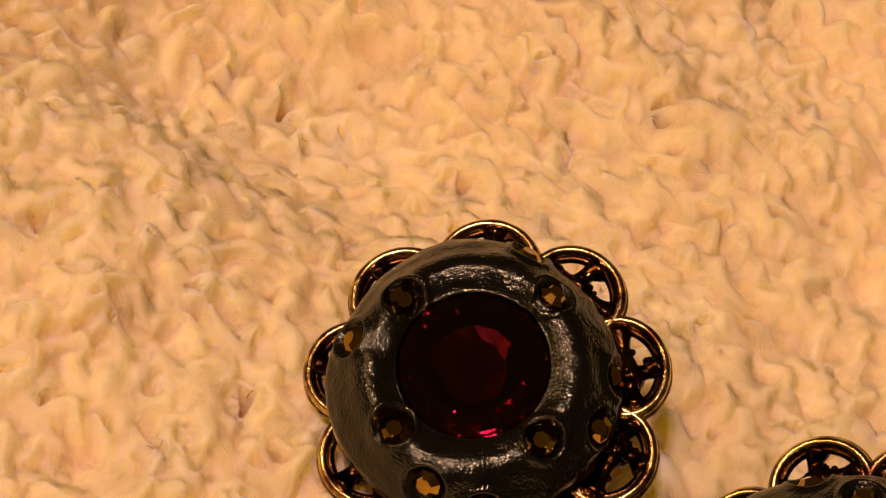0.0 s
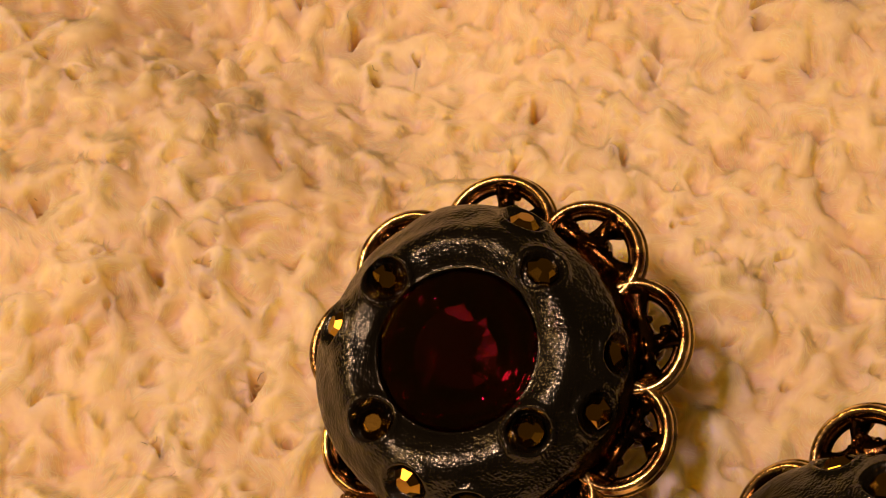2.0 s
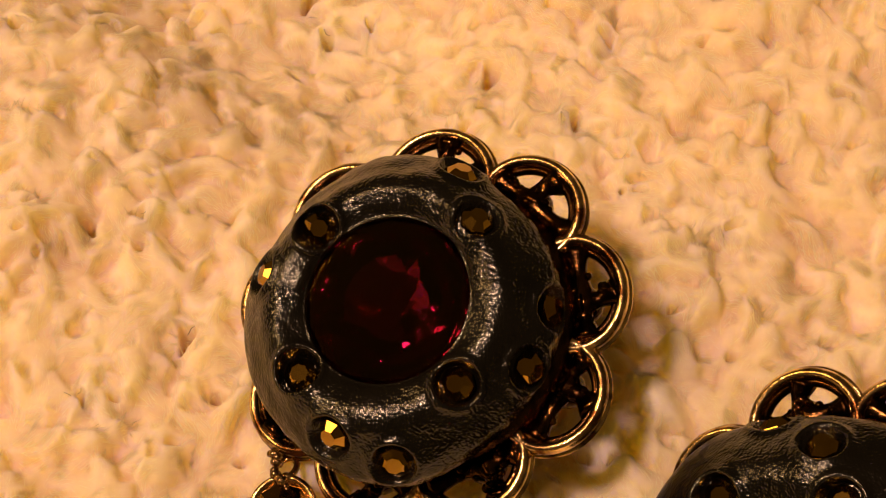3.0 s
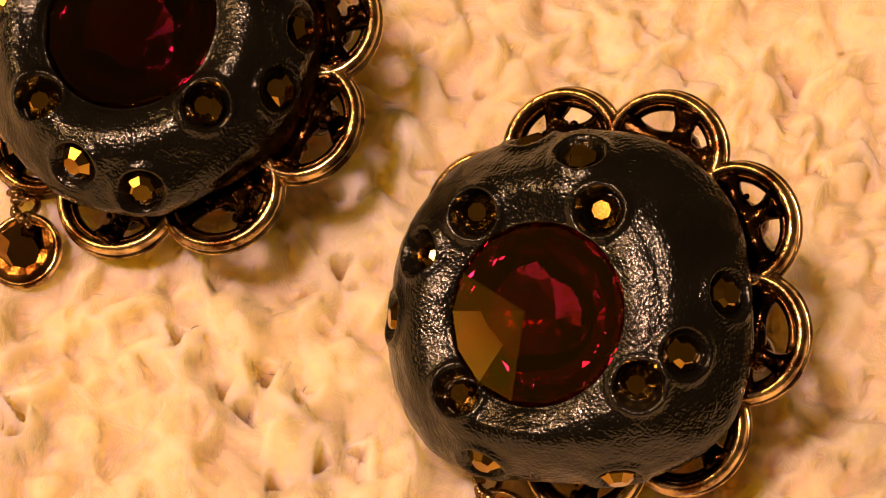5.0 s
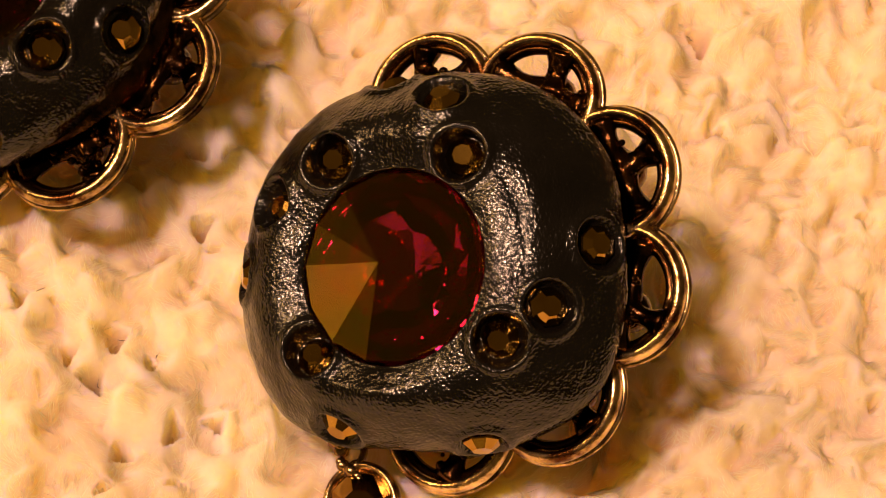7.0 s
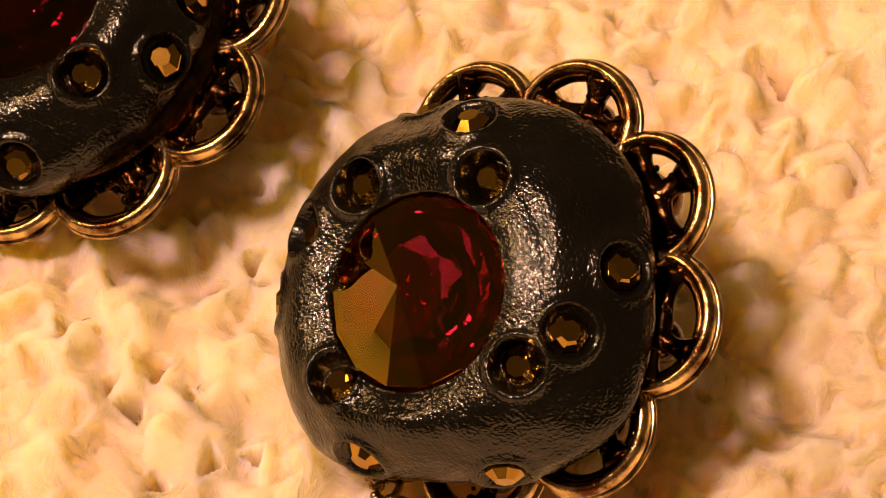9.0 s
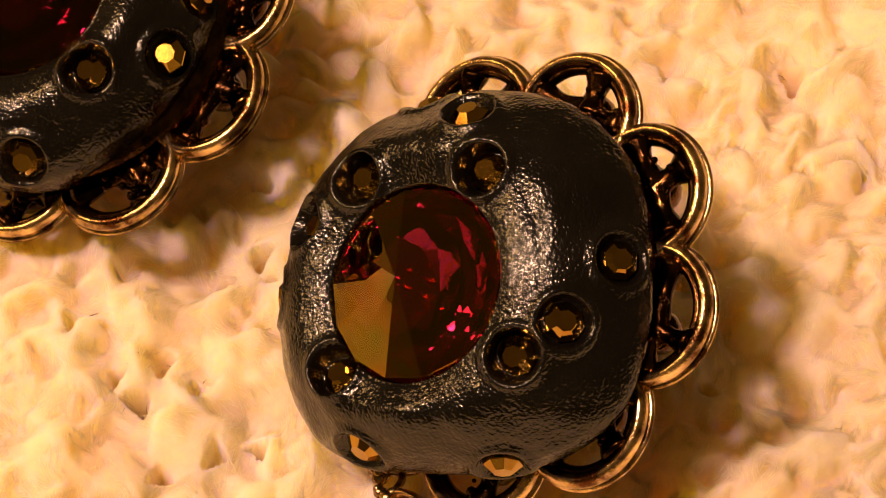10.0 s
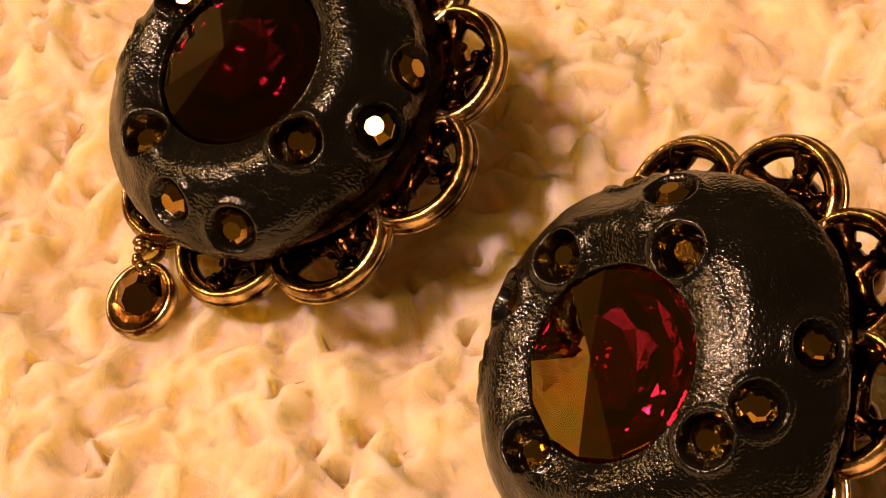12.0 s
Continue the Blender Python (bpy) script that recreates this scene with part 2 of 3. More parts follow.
def yarn_heights(x0, x1, y0, y1, step):
    """Heights of a field of plump brushed tufts that lap over each other like loose shingles."""
    rng = np.random.default_rng(5)
    nx, ny = int((x1 - x0) / step) + 1, int((y1 - y0) / step) + 1
    field, lay = np.full((ny, nx), -0.92), np.zeros((ny, nx))
    xs, ys = x0 + step * np.arange(nx), y0 + step * np.arange(ny)
    wale, course = 1.2, 1.5
    ragged = 0.22 * smooth_noise(ny, nx, 7, 41) + 0.14 * smooth_noise(ny, nx, 3, 42)
    for row in range(int((y1 - y0) / course) + 4):
        for col in range(int((x1 - x0) / wale) + 4):
            lean = 1 if (col + row // 4) % 2 else -1
            cx = x0 + (col - 1) * wale + rng.normal(0, 0.26)
            cy = y0 + (row - 1) * course + (0.5 * course if col % 2 else 0) + rng.normal(0, 0.34)
            drift = 0.35 * math.sin(cx / 9 + 1) + 0.3 * math.sin(cy / 8)
            turn = math.pi / 2 + lean * (0.50 + rng.normal(0, 0.35)) + drift
            half, wide, top = rng.uniform(0.80, 1.55), rng.uniform(0.48, 0.90), rng.normal(0.0, 0.24)
            bow, tip = rng.normal(0, 0.22), rng.choice((-1, 1)) * rng.uniform(0.03, 0.32)
            reach = half + wide + 0.4
            i0, i1 = np.searchsorted(xs, (cx - reach, cx + reach))
            j0, j1 = np.searchsorted(ys, (cy - reach, cy + reach))
            if i1 <= i0 or j1 <= j0:
                continue
            dx, dy = np.meshgrid(xs[i0:i1] - cx, ys[j0:j1] - cy)
            along, across = dx * math.cos(turn) + dy * math.sin(turn), dy * math.cos(turn) - dx * math.sin(turn)
            across = across + bow * (along / half) ** 2
            off = np.sqrt((np.maximum(np.abs(along) - 0.45 * half, 0) / (0.55 * half + 0.3)) ** 2 + (across / wide) ** 2) + ragged[j0:j1, i0:i1]
            dome = 0.85 * (np.sqrt(np.maximum(1 - np.abs(off) ** 4, 0)) - 1) - 0.06 * (across / wide) ** 2
            high = np.where(off < 1, top + tip * along / half + dome, -9)
            lay[j0:j1, i0:i1] = np.where(high > field[j0:j1, i0:i1], turn if tip > 0 else turn + math.pi, lay[j0:j1, i0:i1])
            field[j0:j1, i0:i1] = np.maximum(field[j0:j1, i0:i1], high)
    field = soften(field, 3)
    field = field + 0.62 * np.maximum(-0.36 - field, 0)
    # Brushed places, where the nap hides the stitches.
    brushed = soften(field, 20)
    bare = np.clip(0.60 + 0.6 * smooth_noise(ny, nx, 56, 21) + 0.4 * smooth_noise(ny, nx, 21, 22), 0.40, 0.95)
    field = brushed + (field - brushed) * bare
    # Small deep gaps where tufts part.
    for _ in range(int((x1 - x0) * (y1 - y0) / 40)):
        cx, cy, turn = rng.uniform(x0, x1), rng.uniform(y0, y1), rng.uniform(-0.7, 0.9)
        long, wide, deep = rng.uniform(0.14, 0.40), rng.uniform(0.10, 0.17), rng.uniform(1.0, 3.4)
        i0, i1 = np.searchsorted(xs, (cx - 1.6, cx + 1.6))
        j0, j1 = np.searchsorted(ys, (cy - 1.6, cy + 1.6))
        if i1 <= i0 or j1 <= j0:
            continue
        dx, dy = np.meshgrid(xs[i0:i1] - cx, ys[j0:j1] - cy)
        along, across = dx * math.cos(turn) + dy * math.sin(turn), dy * math.cos(turn) - dx * math.sin(turn)
        field[j0:j1, i0:i1] -= deep * np.exp(-((along / long) ** 2) - ((across + 0.4 * along**2) / wide) ** 2)
    # Wedge-shaped holes where the pile has parted down to its backing.
    for cx, cy in PARTINGS:
        i0, i1 = np.searchsorted(xs, (cx - 2, cx + 2))
        j0, j1 = np.searchsorted(ys, (cy - 2, cy + 2))
        turn, size = rng.normal(0, 0.35), rng.uniform(0.55, 1.0)
        dx, dy = np.meshgrid((xs[i0:i1] - cx) / size, (ys[j0:j1] - cy) / size)
        along, across = dy * math.cos(turn) - dx * math.sin(turn), dx * math.cos(turn) + dy * math.sin(turn)
        wide = 0.12 + 0.34 * np.clip(0.5 + 0.9 * along, 0, 1)
        field[j0:j1, i0:i1] -= rng.uniform(3.0, 4.5) * np.exp(-((along / 0.60) ** 6) - ((across + 0.12 * along) / wide) ** 4)
    return xs, ys, field, lay


def smooth_noise(ny, nx, cell, seed):
    """Random bumps of about cell grid steps."""
    rng = np.random.default_rng(seed)
    gy, gx = ny // cell + 3, nx // cell + 3
    g = rng.uniform(-1, 1, (gy, gx))
    v, u = np.arange(ny) / cell, np.arange(nx) / cell
    j, i = v.astype(int), u.astype(int)
    fv, fu = (v - j)[:, None], (u - i)[None]
    fv, fu = fv * fv * (3 - 2 * fv), fu * fu * (3 - 2 * fu)
    a, b, c, d = g[np.ix_(j, i)], g[np.ix_(j, i + 1)], g[np.ix_(j + 1, i)], g[np.ix_(j + 1, i + 1)]
    return (a * (1 - fu) + b * fu) * (1 - fv) + (c * (1 - fu) + d * fu) * fv


FIELD = (-42.0, 50.0, -30.0, 47.0, 0.12)


def build_cloth():
    xs, ys, field, lay = yarn_heights(*FIELD)
    ny, nx = field.shape
    field = field + 0.04 * smooth_noise(ny, nx, 9, 1) + 0.26 * smooth_noise(ny, nx, 16, 4) + 0.55 * smooth_noise(ny, nx, 44, 3)
    X, Y = np.meshgrid(xs, ys)
    X = X + 0.22 * smooth_noise(ny, nx, 12, 7) + 0.08 * smooth_noise(ny, nx, 5, 9)
    Y = Y + 0.22 * smooth_noise(ny, nx, 12, 8) + 0.08 * smooth_noise(ny, nx, 5, 10)
    Z = 1.5 * field + cloth_lie(X, Y) + 0.05
    edge = np.minimum(np.minimum(X - xs[0], xs[-1] - X), np.minimum(Y - ys[0], ys[-1] - Y))
    Z = np.where(edge < 3, Z * np.clip(edge / 3, 0, 1), Z)
    data = bpy.data.meshes.new("cloth")
    count = nx * ny
    k = np.arange(count).reshape(ny, nx)
    quads = np.stack([k[:-1, :-1], k[:-1, 1:], k[1:, 1:], k[1:, :-1]], -1).reshape(-1, 4)
    # The rest of the sheet runs on, less finely, to its hems.
    far = np.array([(-600, -600, -1), (600, -600, -1), (600, 600, -1), (-600, 600, -1)], float)
    sides = [(k[0, :], 0, 1), (k[:, -1], 1, 2), (k[-1, ::-1], 2, 3), (k[::-1, 0], 3, 0)]
    verts = np.concatenate([np.stack([X, Y, Z], -1).reshape(-1, 3), far])
    polys = [tuple(int(i) for i in q) for q in quads]
    for line, a, b in sides:
        polys.append((count + a, count + b, *(int(i) for i in line[::-1])))
    data.from_pydata((verts * MM).tolist(), [], polys)
    data.polygons.foreach_set("use_smooth", [True] * len(data.polygons))
    data.materials.append(CLOTH)
    data.update()
    cloth = tagged(new("cloth", data), "cream fluffy knitted cloth with plump brushed stitches", "cloth", kind="structure")
    return cloth, xs, ys, Z, lay


def build_nap(cloth, xs, ys, Z, lay, count=165000):
    """The brushed nap: fine fibres that follow the lie of each tuft and lift a little at the tip."""
    rng = np.random.default_rng(11)
    x, y = rng.uniform(-37, 44, count * 2), rng.uniform(-24, 42, count * 2)
    seen = ((x > -19) | (y > -9)) & ((x < 27) | (y < 12)) & (np.hypot(x, y) > 6) & (np.hypot(x - 19, y + 13) > 6)
    x, y = x[seen][:count], y[seen][:count]
    count = len(x)

    def near(px, py):
        i = np.clip(((px - xs[0]) / FIELD[4] + 0.5).astype(int), 0, len(xs) - 1)
        j = np.clip(((py - ys[0]) / FIELD[4] + 0.5).astype(int), 0, len(ys) - 1)
        return j, i

    swirl = 0.6 * smooth_noise(len(ys), len(xs), 13, 31) + 0.5 * smooth_noise(len(ys), len(xs), 6, 32)
    place = near(x, y)
    shut = (Z > soften(Z, 30) - 0.36)[place]
    x, y, place = x[shut], y[shut], (place[0][shut], place[1][shut])
    count = len(x)
    turn = (lay + swirl)[place] + rng.normal(0, 0.35, count)
    long, thick = rng.uniform(0.35, 1.0, count), rng.uniform(0.008, 0.022, count)
    root = np.stack([x, y, Z[place] - 0.03], -1)
    tip = root + np.stack([np.cos(turn), np.sin(turn), 0 * turn], -1) * long[:, None]
    # The fibres are combed flat: a tip lies on whatever tuft it reaches.
    tip[:, 2] = np.clip(Z[near(tip[:, 0], tip[:, 1])] + rng.uniform(0.0, 0.13, count), root[:, 2] - 0.5 * long, root[:, 2] + 0.5 * long)
    side = np.stack([-np.sin(turn), np.cos(turn), 0 * turn], -1)
    rings = [root + (side * math.cos(a) + np.array((0, 0, math.sin(a)))) * thick[:, None] for a in (1.571, 3.665, 5.76)]
    verts = np.stack(rings + [tip], 1).reshape(-1, 3) * MM
    corners = (np.arange(count)[:, None] * 4 + np.array((0, 1, 3, 1, 2, 3, 2, 0, 3))[None]).ravel()
    data = bpy.data.meshes.new("nap")
    data.vertices.add(count * 4)
    data.vertices.foreach_set("co", verts.ravel())
    data.loops.add(count * 9)
    data.loops.foreach_set("vertex_index", corners)
    data.polygons.add(count * 3)
    data.polygons.foreach_set("loop_start", np.arange(0, count * 9, 3))
    data.polygons.foreach_set("use_smooth", np.ones(count * 3, bool))
    data.update(calc_edges=True)
    data.materials.append(FIBRE)
    # So fine a nap takes its shading from the tuft that it covers.
    gy, gx = np.gradient(soften(Z, 2), FIELD[4])
    out = np.stack([-gx[place], -gy[place], np.ones(count)], -1)
    out += side * rng.normal(0, 0.38, (count, 1))
    out /= np.linalg.norm(out, axis=1, keepdims=True)
    data.normals_split_custom_set_from_vertices(np.repeat(out, 4, 0).tolist())
    tagged(part("nap", data, cloth, "fine brushed cream fibres lying along the tufts"), kind="stuff")


def build_wisps(cloth, xs, ys, Z, count=260):
    """Short soft bits of yarn that have come loose and lie on the stitches."""
    rng = np.random.default_rng(17)
    x, y = rng.uniform(-36, 44, count), rng.uniform(-24, 42, count)
    turn = 1.57 + 0.35 * np.sin(x / 9 + 1) + 0.3 * np.sin(y / 8) + rng.normal(0, 0.65, count)
    long, thick, curl = rng.uniform(0.7, 2.0, count), rng.uniform(0.010, 0.026, count), rng.normal(0, 0.7, count)
    rows, around = 7, 5
    u = np.linspace(-0.5, 0.5, rows)
    bend = turn[:, None] + curl[:, None] * u
    step = (long / (rows - 1))[:, None]
    px = x[:, None] + np.cumsum(np.cos(bend) * step, 1)
    py = y[:, None] + np.cumsum(np.sin(bend) * step, 1)
    i = np.clip(((px - xs[0]) / FIELD[4]).astype(int), 0, len(xs) - 1)
    j = np.clip(((py - ys[0]) / FIELD[4]).astype(int), 0, len(ys) - 1)
    pz = Z[j, i]
    pz = 0.5 * pz + 0.25 * (np.roll(pz, 1, 1) + np.roll(pz, -1, 1))
    pz = pz + (0.6 * thick)[:, None]
    line = np.stack([px, py, pz], -1)
    side = np.stack([-np.sin(bend), np.cos(bend), 0 * bend], -1)
    girth = thick[:, None] * np.sqrt(np.clip(1.02 - (2 * u) ** 2, 0.02, 1))[None]
    rings = [line + girth[..., None] * (side * math.cos(a) + np.array((0, 0, math.sin(a)))) for a in np.linspace(0, 2 * math.pi, around, endpoint=False)]
    verts = np.stack(rings, 2).reshape(-1, 3)
    local = np.array(grid_faces(rows, around, True))
    faces = (np.arange(count)[:, None, None] * rows * around + local[None]).reshape(-1, 4)
    data = bpy.data.meshes.new("yarn_wisps")
    data.from_pydata((verts * MM).tolist(), [], faces.tolist())
    data.polygons.foreach_set("use_smooth", [True] * len(data.polygons))
    data.materials.append(FIBRE)
    tagged(part("yarn_wisps", data, cloth, "short loose wisps of cream yarn"), kind="stuff")


def build_lint(cloth, xs, ys, Z):
    """Dark hair-thin bits of lint caught at the edges of the partings."""
    rng = np.random.default_rng(23)
    pieces = []
    for cx, cy in PARTINGS:
        for _ in range(rng.integers(0, 3)):
            turn, long, curl = rng.uniform(0, math.pi), rng.uniform(0.35, 1.0), rng.normal(0, 2.2)
            u = np.linspace(-0.5, 0.5, 9)
            px = cx + rng.uniform(-0.4, 0.4) + np.cumsum(np.cos(turn + curl * u)) * long / 9
            py = cy + rng.uniform(-0.1, 0.5) + np.cumsum(np.sin(turn + curl * u)) * long / 9
            i = np.clip(((px - xs[0]) / FIELD[4]).astype(int), 0, len(xs) - 1)
            j = np.clip(((py - ys[0]) / FIELD[4]).astype(int), 0, len(ys) - 1)
            pz = np.maximum(Z[j, i], Z[j, i].max() - 0.7)
            line = np.stack([px, py, 0.5 * pz + 0.5 * pz.mean() + 0.08], -1)
            pieces.append(tube(line, rng.uniform(0.012, 0.022), None, 5, taper=np.sqrt(np.clip(1.05 - (2 * u) ** 2, 0.1, 1))))
    verts, faces = join(pieces)
    tagged(part("lint", mesh_of("lint", verts, faces, LINT), cloth, "dark brown hair-thin lint"), kind="stuff")


cloth, cloth_x, cloth_y, cloth_z, cloth_lay = build_cloth()
build_wisps(cloth, cloth_x, cloth_y, cloth_z)
build_lint(cloth, cloth_x, cloth_y, cloth_z)
build_nap(cloth, cloth_x, cloth_y, cloth_z, cloth_lay)

# ---- the two earrings ----
# Each has its own axes: z out of its face, x towards one notch of the filigree.
UPPER = dict(
    place=Matrix(((0.308, -0.882, -0.357, -0.09 * MM), (0.892, 0.398, -0.213, -0.05 * MM), (0.330, -0.253, 0.909, 5.52 * MM), (0, 0, 0, 1))),
    stone=SHADED_CRYSTAL, foil=SHADED_FOIL, centre=(-0.62, 0.50), base=7.9, terms=((2, 0.16, 5), (4, 0.16, 20)), crystal=(-0.38, 0.42), rim=4.4, crest=4.95, lean=0, edge=2.4, seed=1, turn=0.117, spin=-2.0, plate=(-0.08, -0.03, -0.55), slump=0.08, tilted={(1.92, 5.03): (-0.123, -0.349, 0.929), (-4.92, 3.27): (0.047, -0.186, 0.981), (-1.26, -6.87): (-0.116, -0.326, 0.938), (-3.26, -4.48): (-0.24, -0.08, 0.967)},
    stones=((1.92, 5.03), (4.67, -2.58), (-3.26, -4.48), (-4.92, 3.27), (7.02, -0.34), (-0.87, 7.22), (-7.4, 0.76), (-7.57, -2.47), (-1.26, -6.87), (2.2, -7.5)),
    label="round black clay earring with a wine-red crystal on gold filigree",
)
LOWER = dict(
    place=Matrix(((0.085, -0.827, -0.555, 19.53 * MM), (0.901, 0.302, -0.312, -12.87 * MM), (0.426, -0.474, 0.771, 5.80 * MM), (0, 0, 0, 1))),
    stone=LIT_CRYSTAL, foil=LIT_FOIL, centre=(-0.82, 0.5), base=8.5, terms=((2, 0.30, 100), (4, 0.30, 50), (3, 0.15, -125)), crystal=(-1.3, 0.72), rim=5.45, crest=5.85, lean=1.7, edge=2.9, seed=2, turn=0.04, spin=0.3, plate=(0, 0, 0), slump=0.20, tilted={(-3.98, -4.3): (-0.27, -0.18, 0.945), (1.21, 6.84): (0.176, 0.42, 0.89, 0.7000000000000001)},
    stones=((2.98, 4.05), (3.48, -1.75), (-5.03, 3.95), (-3.98, -4.3), (-2.44, -6.0), (-8.11, 3.13), (6.11, -0.32), (1.21, 6.84), (6.86, 2.8), (0.35, -7.21), (-1.85, 8.2), (-9.0, -3.0)),
    label="black clay earring with an off-centre red-gold crystal on gold filigree",
)


def body_points(e, phi, s):
    """The clay ring: from the crystal's seat over the crest and the outer edge to the base."""
    radius = e["base"] + 0 * phi
    for k, amount, at in e["terms"]:
        radius = radius + amount * np.cos(k * (phi - math.radians(at)))
    low, top, edge = e["rim"], e["crest"], e["edge"]
    profile = spline([(0, low - 1.3), (0, low - 0.1), (0.05, low + 0.10), (0.20, 0.30 * low + 0.70 * top), (0.36, top), (0.54, top - 0.26), (0.735, top - 1.02), (0.91, (top - 1.2 + edge) / 2 + 0.1), (1, edge), (0.95, edge - 1.5), (0.72, 0.45), (0.5, 0.4)], s)
    u, z = profile[..., 0], profile[..., 1]
    dx, dy = np.cos(phi), np.sin(phi)
    x0, y0 = e["crystal"][0] + 4.08 * dx, e["crystal"][1] + 4.08 * dy
    x1, y1 = e["centre"][0] + radius * dx, e["centre"][1] + radius * dy
    x, y = x0 + (x1 - x0) * u, y0 + (y1 - y0) * u
    # One side of the clay was pressed flatter than the other.
    fall = e["slump"] * np.maximum(e["crystal"][1] - y - 0.5, 0)
    z = z - fall * np.clip(0.3 + u * 2.0, 0, 1) * np.clip((z - 0.5) / 2.5, 0, 1)
    return np.stack([x, y, z], -1)


def clay_body(e):
    """The clay as a mesh with pressed sockets, and the seats of the small stones as frames."""
    rows, cols = 130, 300
    phi, s = np.meshgrid(np.linspace(0, 2 * np.pi, cols, endpoint=False), np.linspace(0, 1, rows))
    P = body_points(e, phi, s)
    across = np.roll(P, -1, 1) - np.roll(P, 1, 1)
    down = np.gradient(P, axis=0)
    N = np.cross(down, across)
    N /= np.linalg.norm(N, axis=-1, keepdims=True) + 1e-12
    lumps = np.array([noise.noise(Vector(p) * 0.35 + Vector((e["seed"] * 9.0, 0, 0))) + 0.35 * noise.noise(Vector(p) * 1.1) for p in P.reshape(-1, 3)]).reshape(rows, cols)
    fade = np.clip((s - 0.12) / 0.1, 0, 1)
    Q = P + N * (0.16 * lumps * fade)[..., None]
    seats = []
    upper = s < 0.72
    for x, y in e["stones"]:
        off = np.hypot(P[..., 0] - x, P[..., 1] - y) + np.where(upper, 0, 99)
        j, i = np.unravel_index(off.argmin(), off.shape)
        seat, out = P[j, i], N[j, i]
        d = Q - seat
        side = np.linalg.norm(d - (d @ out)[..., None] * out, axis=-1) + np.where(np.abs(d @ out) > 1.6, 99, 0)
        sink = np.clip((1.12 - side) / 0.26, 0, 1)
        lip = 0.16 * np.exp(-(((side - 1.25) / 0.17) ** 2))
        deep = 0.95 if out[2] > 0.82 else 0.40
        Q = Q + out * (lip - deep * sink * sink * (3 - 2 * sink))[..., None]
        seats.append((seat - out * (deep - 0.14), out))
    return Q.reshape(-1, 3), grid_faces(rows, cols, True), seats


def rhinestone_mesh(size, name, material=None):
    """A flat-backed brilliant: table, eight crown facets and a girdle."""
    rings = ((size * 0.98, -0.25), (size, 0.0), (size * 0.97, 0.06 * size), (size * 0.52, 0.46 * size))
    verts = [(r * math.cos(math.pi * k / 4), r * math.sin(math.pi * k / 4), z) for r, z in rings for k in range(8)]
    faces = grid_faces(4, 8, True) + [tuple(range(8))[::-1], tuple(range(24, 32))]
    return mesh_of(name, verts, faces, material or STONE, smooth=False)


def facing(at, out, spin, wobble=0.10):
    out = Vector(out).normalized() + wobble * Vector((math.sin(9 * spin + 1), math.cos(13 * spin), 0))
    m = out.to_track_quat("Z", "Y").to_matrix().to_4x4() @ Matrix.Rotation(spin, 4, "Z")
    return Matrix.Translation(Vector(at) * MM) @ m


def crystal_front(e):
    """The pointed front of the large stone: fourteen long facets and a fine bevel at the girdle."""
    n, (cx, cy), z = 14, e["crystal"], e["rim"]
    verts = []
    for r, h in ((4.20, -0.42), (4.17, -0.22), (3.98, -0.02)):
        verts += [(cx + r * math.cos(2 * math.pi * (k + 0.5) / n + e["turn"]), cy + r * math.sin(2 * math.pi * (k + 0.5) / n + e["turn"]), z + h) for k in range(n)]
    verts.append((cx, cy, z + 1.30))
    faces = grid_faces(3, n, True) + [(2 * n + k, 2 * n + (k + 1) % n, 3 * n) for k in range(n)]
    return mesh_of("crystal", verts, faces, e["stone"], smooth=False)


def crystal_foil(e):
    """The foiled back: tiers of facets down to a culet."""
    n, (cx, cy), z = 14, e["crystal"], e["rim"]
    verts = []
    tiers = ((4.20, -0.42, 0.5), (3.92, -0.62, 0.0), (3.50, -0.98, 0.5), (2.95, -1.26, 0.0), (2.20, -1.86, 0.5), (1.40, -2.26, 0.0))
    for r, h, shift in tiers:
        verts += [(cx + r * math.cos(2 * math.pi * (k + shift) / n + e["turn"]), cy + r * math.sin(2 * math.pi * (k + shift) / n + e["turn"]), z + h) for k in range(n)]
    verts.append((cx, cy, z - 2.70))
    faces = []
    for tier in range(5):
        a, b = tier * n, (tier + 1) * n
        for k in range(n):
            j = (k + 1) % n
            faces += [(a + k, b + j, a + j), (a + k, b + k, b + j)] if tier % 2 == 0 else [(a + k, b + k, a + j), (a + j, b + k, b + j)]
    faces += [(5 * n + (k + 1) % n, 5 * n + k, 6 * n) for k in range(n)]
    return mesh_of("foil_back", verts, faces, e["foil"], smooth=False)


def polar(r, degrees, z=0.0):
    return np.array((r * math.cos(math.radians(degrees)), r * math.sin(math.radians(degrees)), z))


def arch_line(mid, wide, high, base, z, start, end, steps=36):
    """An arch that bulges away from the centre, round the direction mid (degrees)."""
    out, side = polar(1, mid), polar(1, mid + 90)
    t = np.radians(np.linspace(start, end, steps))
    return out * (base + high * np.sin(t))[:, None] + side * (wide * np.cos(t))[:, None] + np.array((0, 0, z))


def scallop_mesh(mid, seed):
    """One loop of the rim: a plump cast wire that stands on the thin edge of the plate."""
    rng = random.Random(seed)
    wide, high = 2.70 + rng.uniform(-0.06, 0.06), 2.46 + rng.uniform(-0.08, 0.08)
    main = arch_line(mid, wide, high, 7.42, 0.08, -22, 202, 44)
    lip = arch_line(mid, wide + 0.20, high + 0.20, 7.42, -0.30, -24, 204, 44)
    verts, faces = join([tube(main, 0.30, 0.40, 14), tube(lip, 0.20, 0.12, 8)])
    return mesh_of("scallop", verts, faces, GOLD)


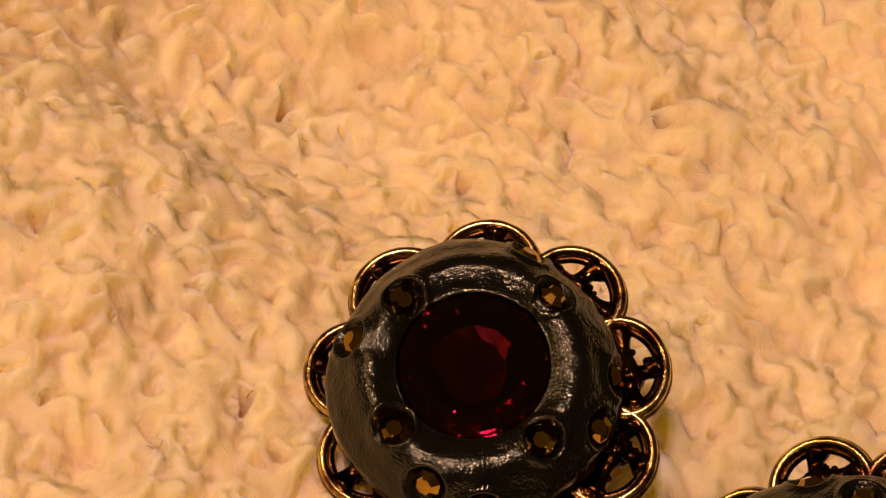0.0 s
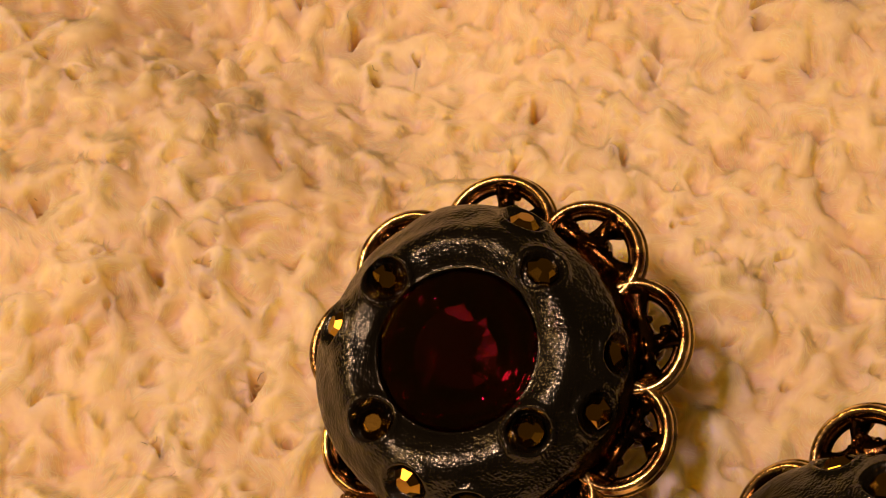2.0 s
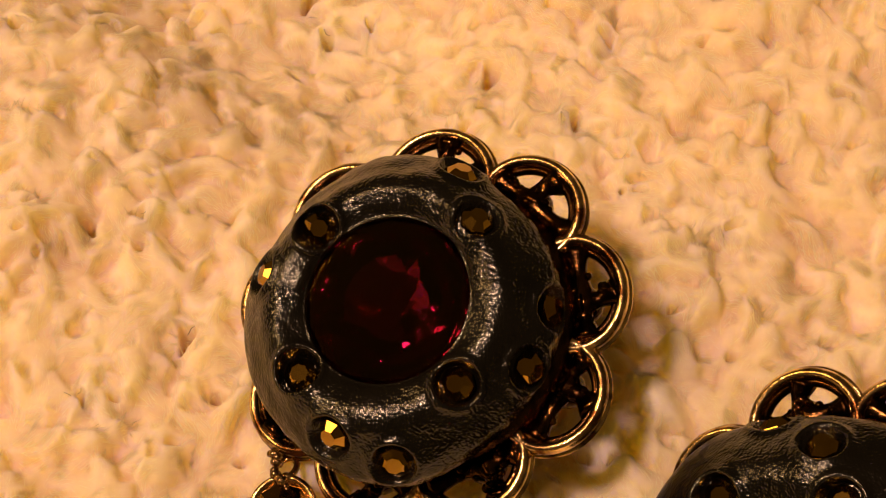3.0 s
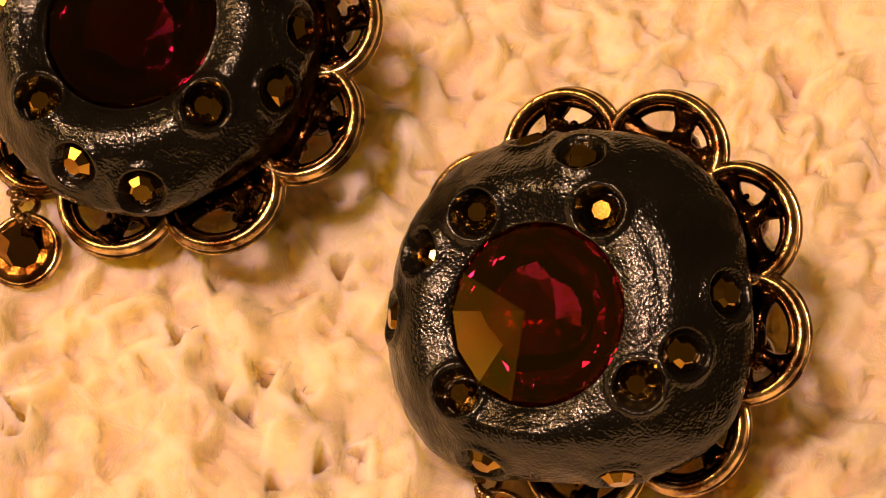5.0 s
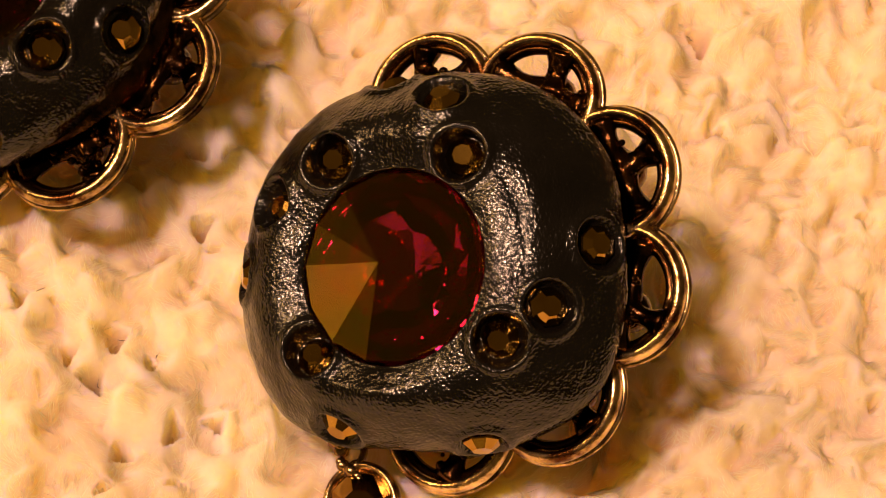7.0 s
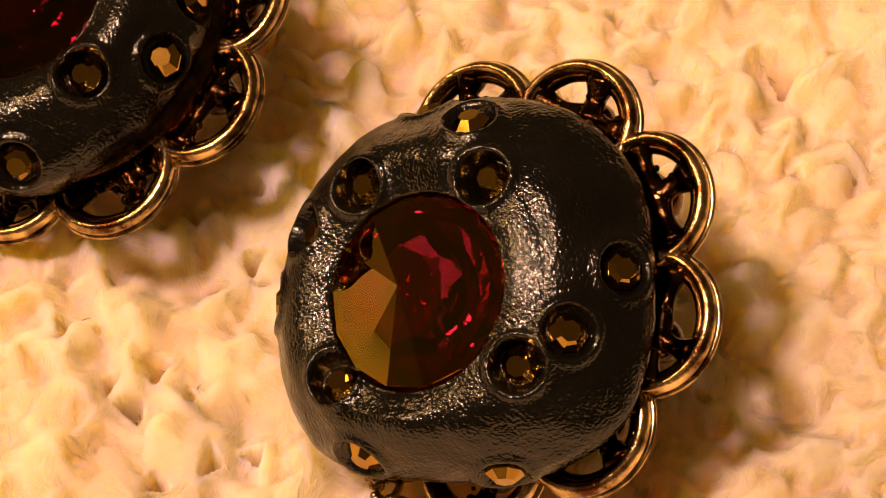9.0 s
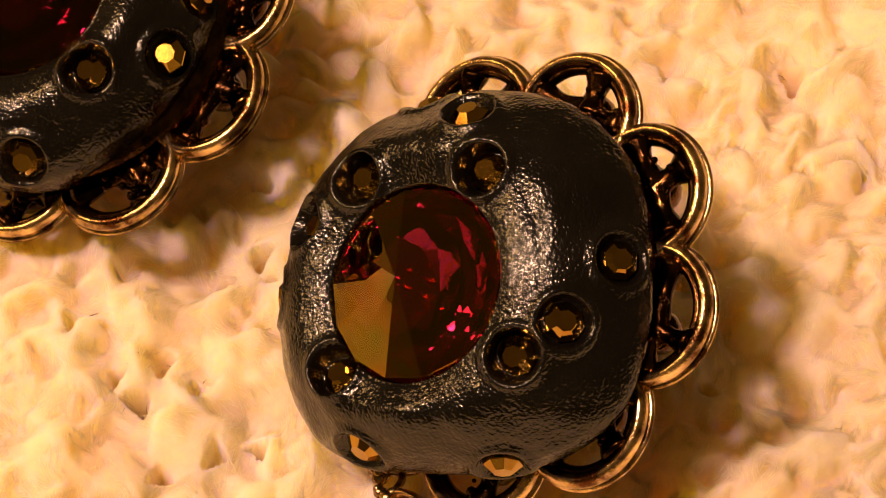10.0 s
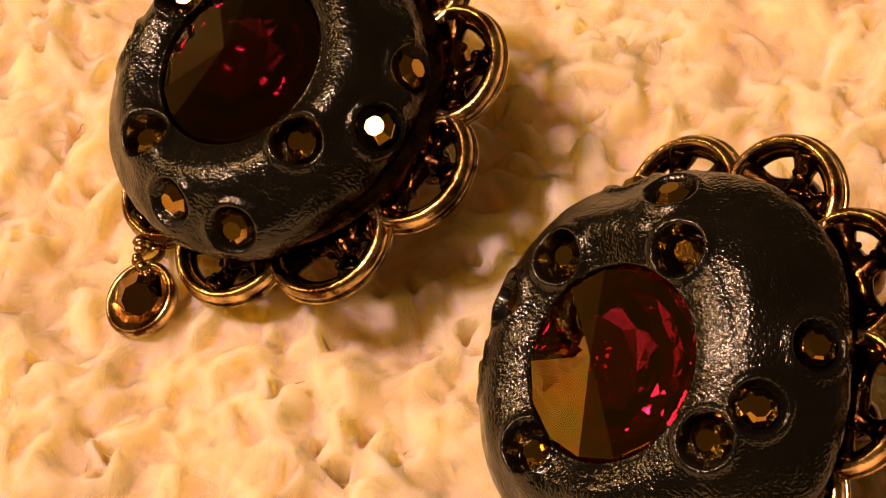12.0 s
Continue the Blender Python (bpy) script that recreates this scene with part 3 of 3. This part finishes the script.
def tracery_mesh(mid, seed):
    """The dark openwork inside a loop: a stem, a lumpy heart, a spoke out to the rim, two side arms, an inner bow and cast beads."""
    rng = random.Random(seed)
    lean = rng.uniform(-5, 5)
    root, heart = polar(6.0, mid + 0.4 * lean, -0.05), polar(7.75, mid + lean, 0.0)
    ends = [polar(9.55, mid + 0.6 * lean + rng.uniform(-3, 3), 0.0), polar(8.05, mid + 16.5, 0.0), polar(8.05, mid - 16.5, 0.0)]
    stem = np.array([root * (1 - u) + heart * u for u in np.linspace(0, 1, 8)])
    pieces = [tube(stem, 0.62, 0.36, 10, taper=np.linspace(1.6, 1.1, 8)), ball(heart - (0, 0, 0.45), 0.95, 9, 14)]
    for end in ends:
        bow = polar(rng.uniform(-0.15, 0.25), mid + 90)
        arm = np.array([heart * (1 - u) + end * u + bow * math.sin(math.pi * u) for u in np.linspace(0, 1, 10)])
        pieces.append(tube(arm, 0.46, 0.34, 10, taper=1.25 + 0.35 * np.cos(np.linspace(0, 2 * np.pi, 10)) + rng.uniform(-0.1, 0.15)))
    pieces.append(tube(arch_line(mid, 2.28, 2.06, 7.42, -0.14, -10, 190, 30), 0.24, 0.28, 8))
    web = np.array([polar(6.9, mid + a, -0.12) for a in np.linspace(-17, 17, 9)])
    pieces.append(tube(web, 0.55, 0.22, 8))
    # Cast grains on the heart and the arms.
    for _ in range(38):
        end, u = (root, *ends)[rng.randrange(4)], rng.uniform(0.0, 0.95)
        at = heart * (1 - u) + end * u + np.array((rng.uniform(-0.5, 0.5), rng.uniform(-0.5, 0.5), rng.uniform(0.05, 0.34)))
        pieces.append(ball(at, rng.uniform(0.10, 0.26), 6, 8))
    verts, faces = join(pieces)
    return mesh_of("tracery", verts, faces, DARK_GOLD)


def drop_parts(thing, shift):
    """The small stone in a cup that hangs from the rim by a ring."""
    at = np.array((-11.0, 3.8, -0.25)) + shift
    cup = lathe([(0.3, -0.85), (1.2, -0.80), (1.66, -0.30), (1.84, 0.12), (1.86, 0.36), (1.74, 0.56), (1.56, 0.50), (1.42, 0.20), (0.2, 0.0)], 40, at)
    drop = part("drop_cup", mesh_of("drop_cup", *cup, GOLD), thing, "polished gold cup")
    part("drop_stone", rhinestone_mesh(1.5, "drop_stone", AMBER), drop, "brown-gold faceted stone", facing(at + (0, 0, 0.12), (-0.16, -0.20, 1), 0.3))
    turn = np.linspace(0, 2 * np.pi, 24, endpoint=False)
    ring_at, out = np.array((-8.95, 4.55, -0.1)) + shift, np.array((-0.72, -0.2, 0.55))
    ring = np.array([ring_at + 0.72 * math.cos(a) * out / np.linalg.norm(out) + 0.55 * math.sin(a) * np.array((0.25, -0.97, 0)) for a in turn])
    part("link_ring", mesh_of("link_ring", *tube(ring, 0.17, 0.17, 8, closed=True), GOLD), thing, "small gold link ring")
    rng = random.Random(7)
    for _ in range(22):
        u = rng.random()
        at = shift + np.array((-9.9, 4.1, 0.1)) * (1 - u) + np.array((-8.1, 5.25, 0.15)) * u
        at = at + np.array([rng.uniform(-0.42, 0.42) for _ in range(2)] + [rng.uniform(-0.2, 0.25)])
        part("bead", mesh_of("bead", *ball((0, 0, 0), rng.uniform(0.16, 0.36), 7, 10), GOLD), thing, "", Matrix.Translation(Vector(at) * MM))


def build_earring(e):
    thing = new("earring")
    thing.matrix_world = e["place"]
    thing.empty_display_size = 0.005
    tagged(thing, e["label"], "earring", "pair of earrings")
    verts, faces, seats = clay_body(e)
    clay = part("clay_body", mesh_of("clay_body", verts, faces, CLAY), thing, "matt black clay with a leathery skin")
    middle = Vector((*e["crystal"], e["rim"])) * MM
    tip = Matrix.Translation(middle) @ Matrix.Rotation(radians(e["lean"]), 4, "X") @ Matrix.Translation(-middle)
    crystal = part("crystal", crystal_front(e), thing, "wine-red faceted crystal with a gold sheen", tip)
    part("foil_back", crystal_foil(e), crystal)
    small = rhinestone_mesh(0.84, "rhinestone")
    spin = random.Random(e["seed"])
    for (at, out), spot in zip(seats, e["stones"]):
        turn, own = spin.uniform(0, 0.785), e["tilted"].get(spot)
        if own:
            turn = own[3] if len(own) > 3 else turn
            seat = facing(at, own[:3], turn, 0.0)
        else:
            seat = facing(at, out, turn)
        part("rhinestone", small, clay, "", seat)
    base = lathe([(0.2, -0.45), (7.2, -0.45), (7.5, -0.2), (7.4, 0.55), (6.7, 1.1), (0.2, 1.1)], 72)
    plate = part("filigree", mesh_of("filigree", *base, DARK_GOLD), thing, "scalloped antique gold filigree plate", Matrix.Translation(Vector(e["plate"]) * MM))
    for k in range(9):
        mid = 20 - 40 * k + e["spin"]
        part("scallop", scallop_mesh(mid, 40 + k + e["seed"] * 20), plate)
        part("tracery", tracery_mesh(mid, 80 + k + e["seed"] * 20), plate, "blackened gold openwork")
    drop_parts(thing, np.array(e["plate"]))
    post = lathe([(0.42, -5.6), (0.45, -0.4)], 16)
    part("post", mesh_of("post", *post, GOLD), thing, "gold ear post")
    return thing


for earring in (UPPER, LOWER):
    build_earring(earring)
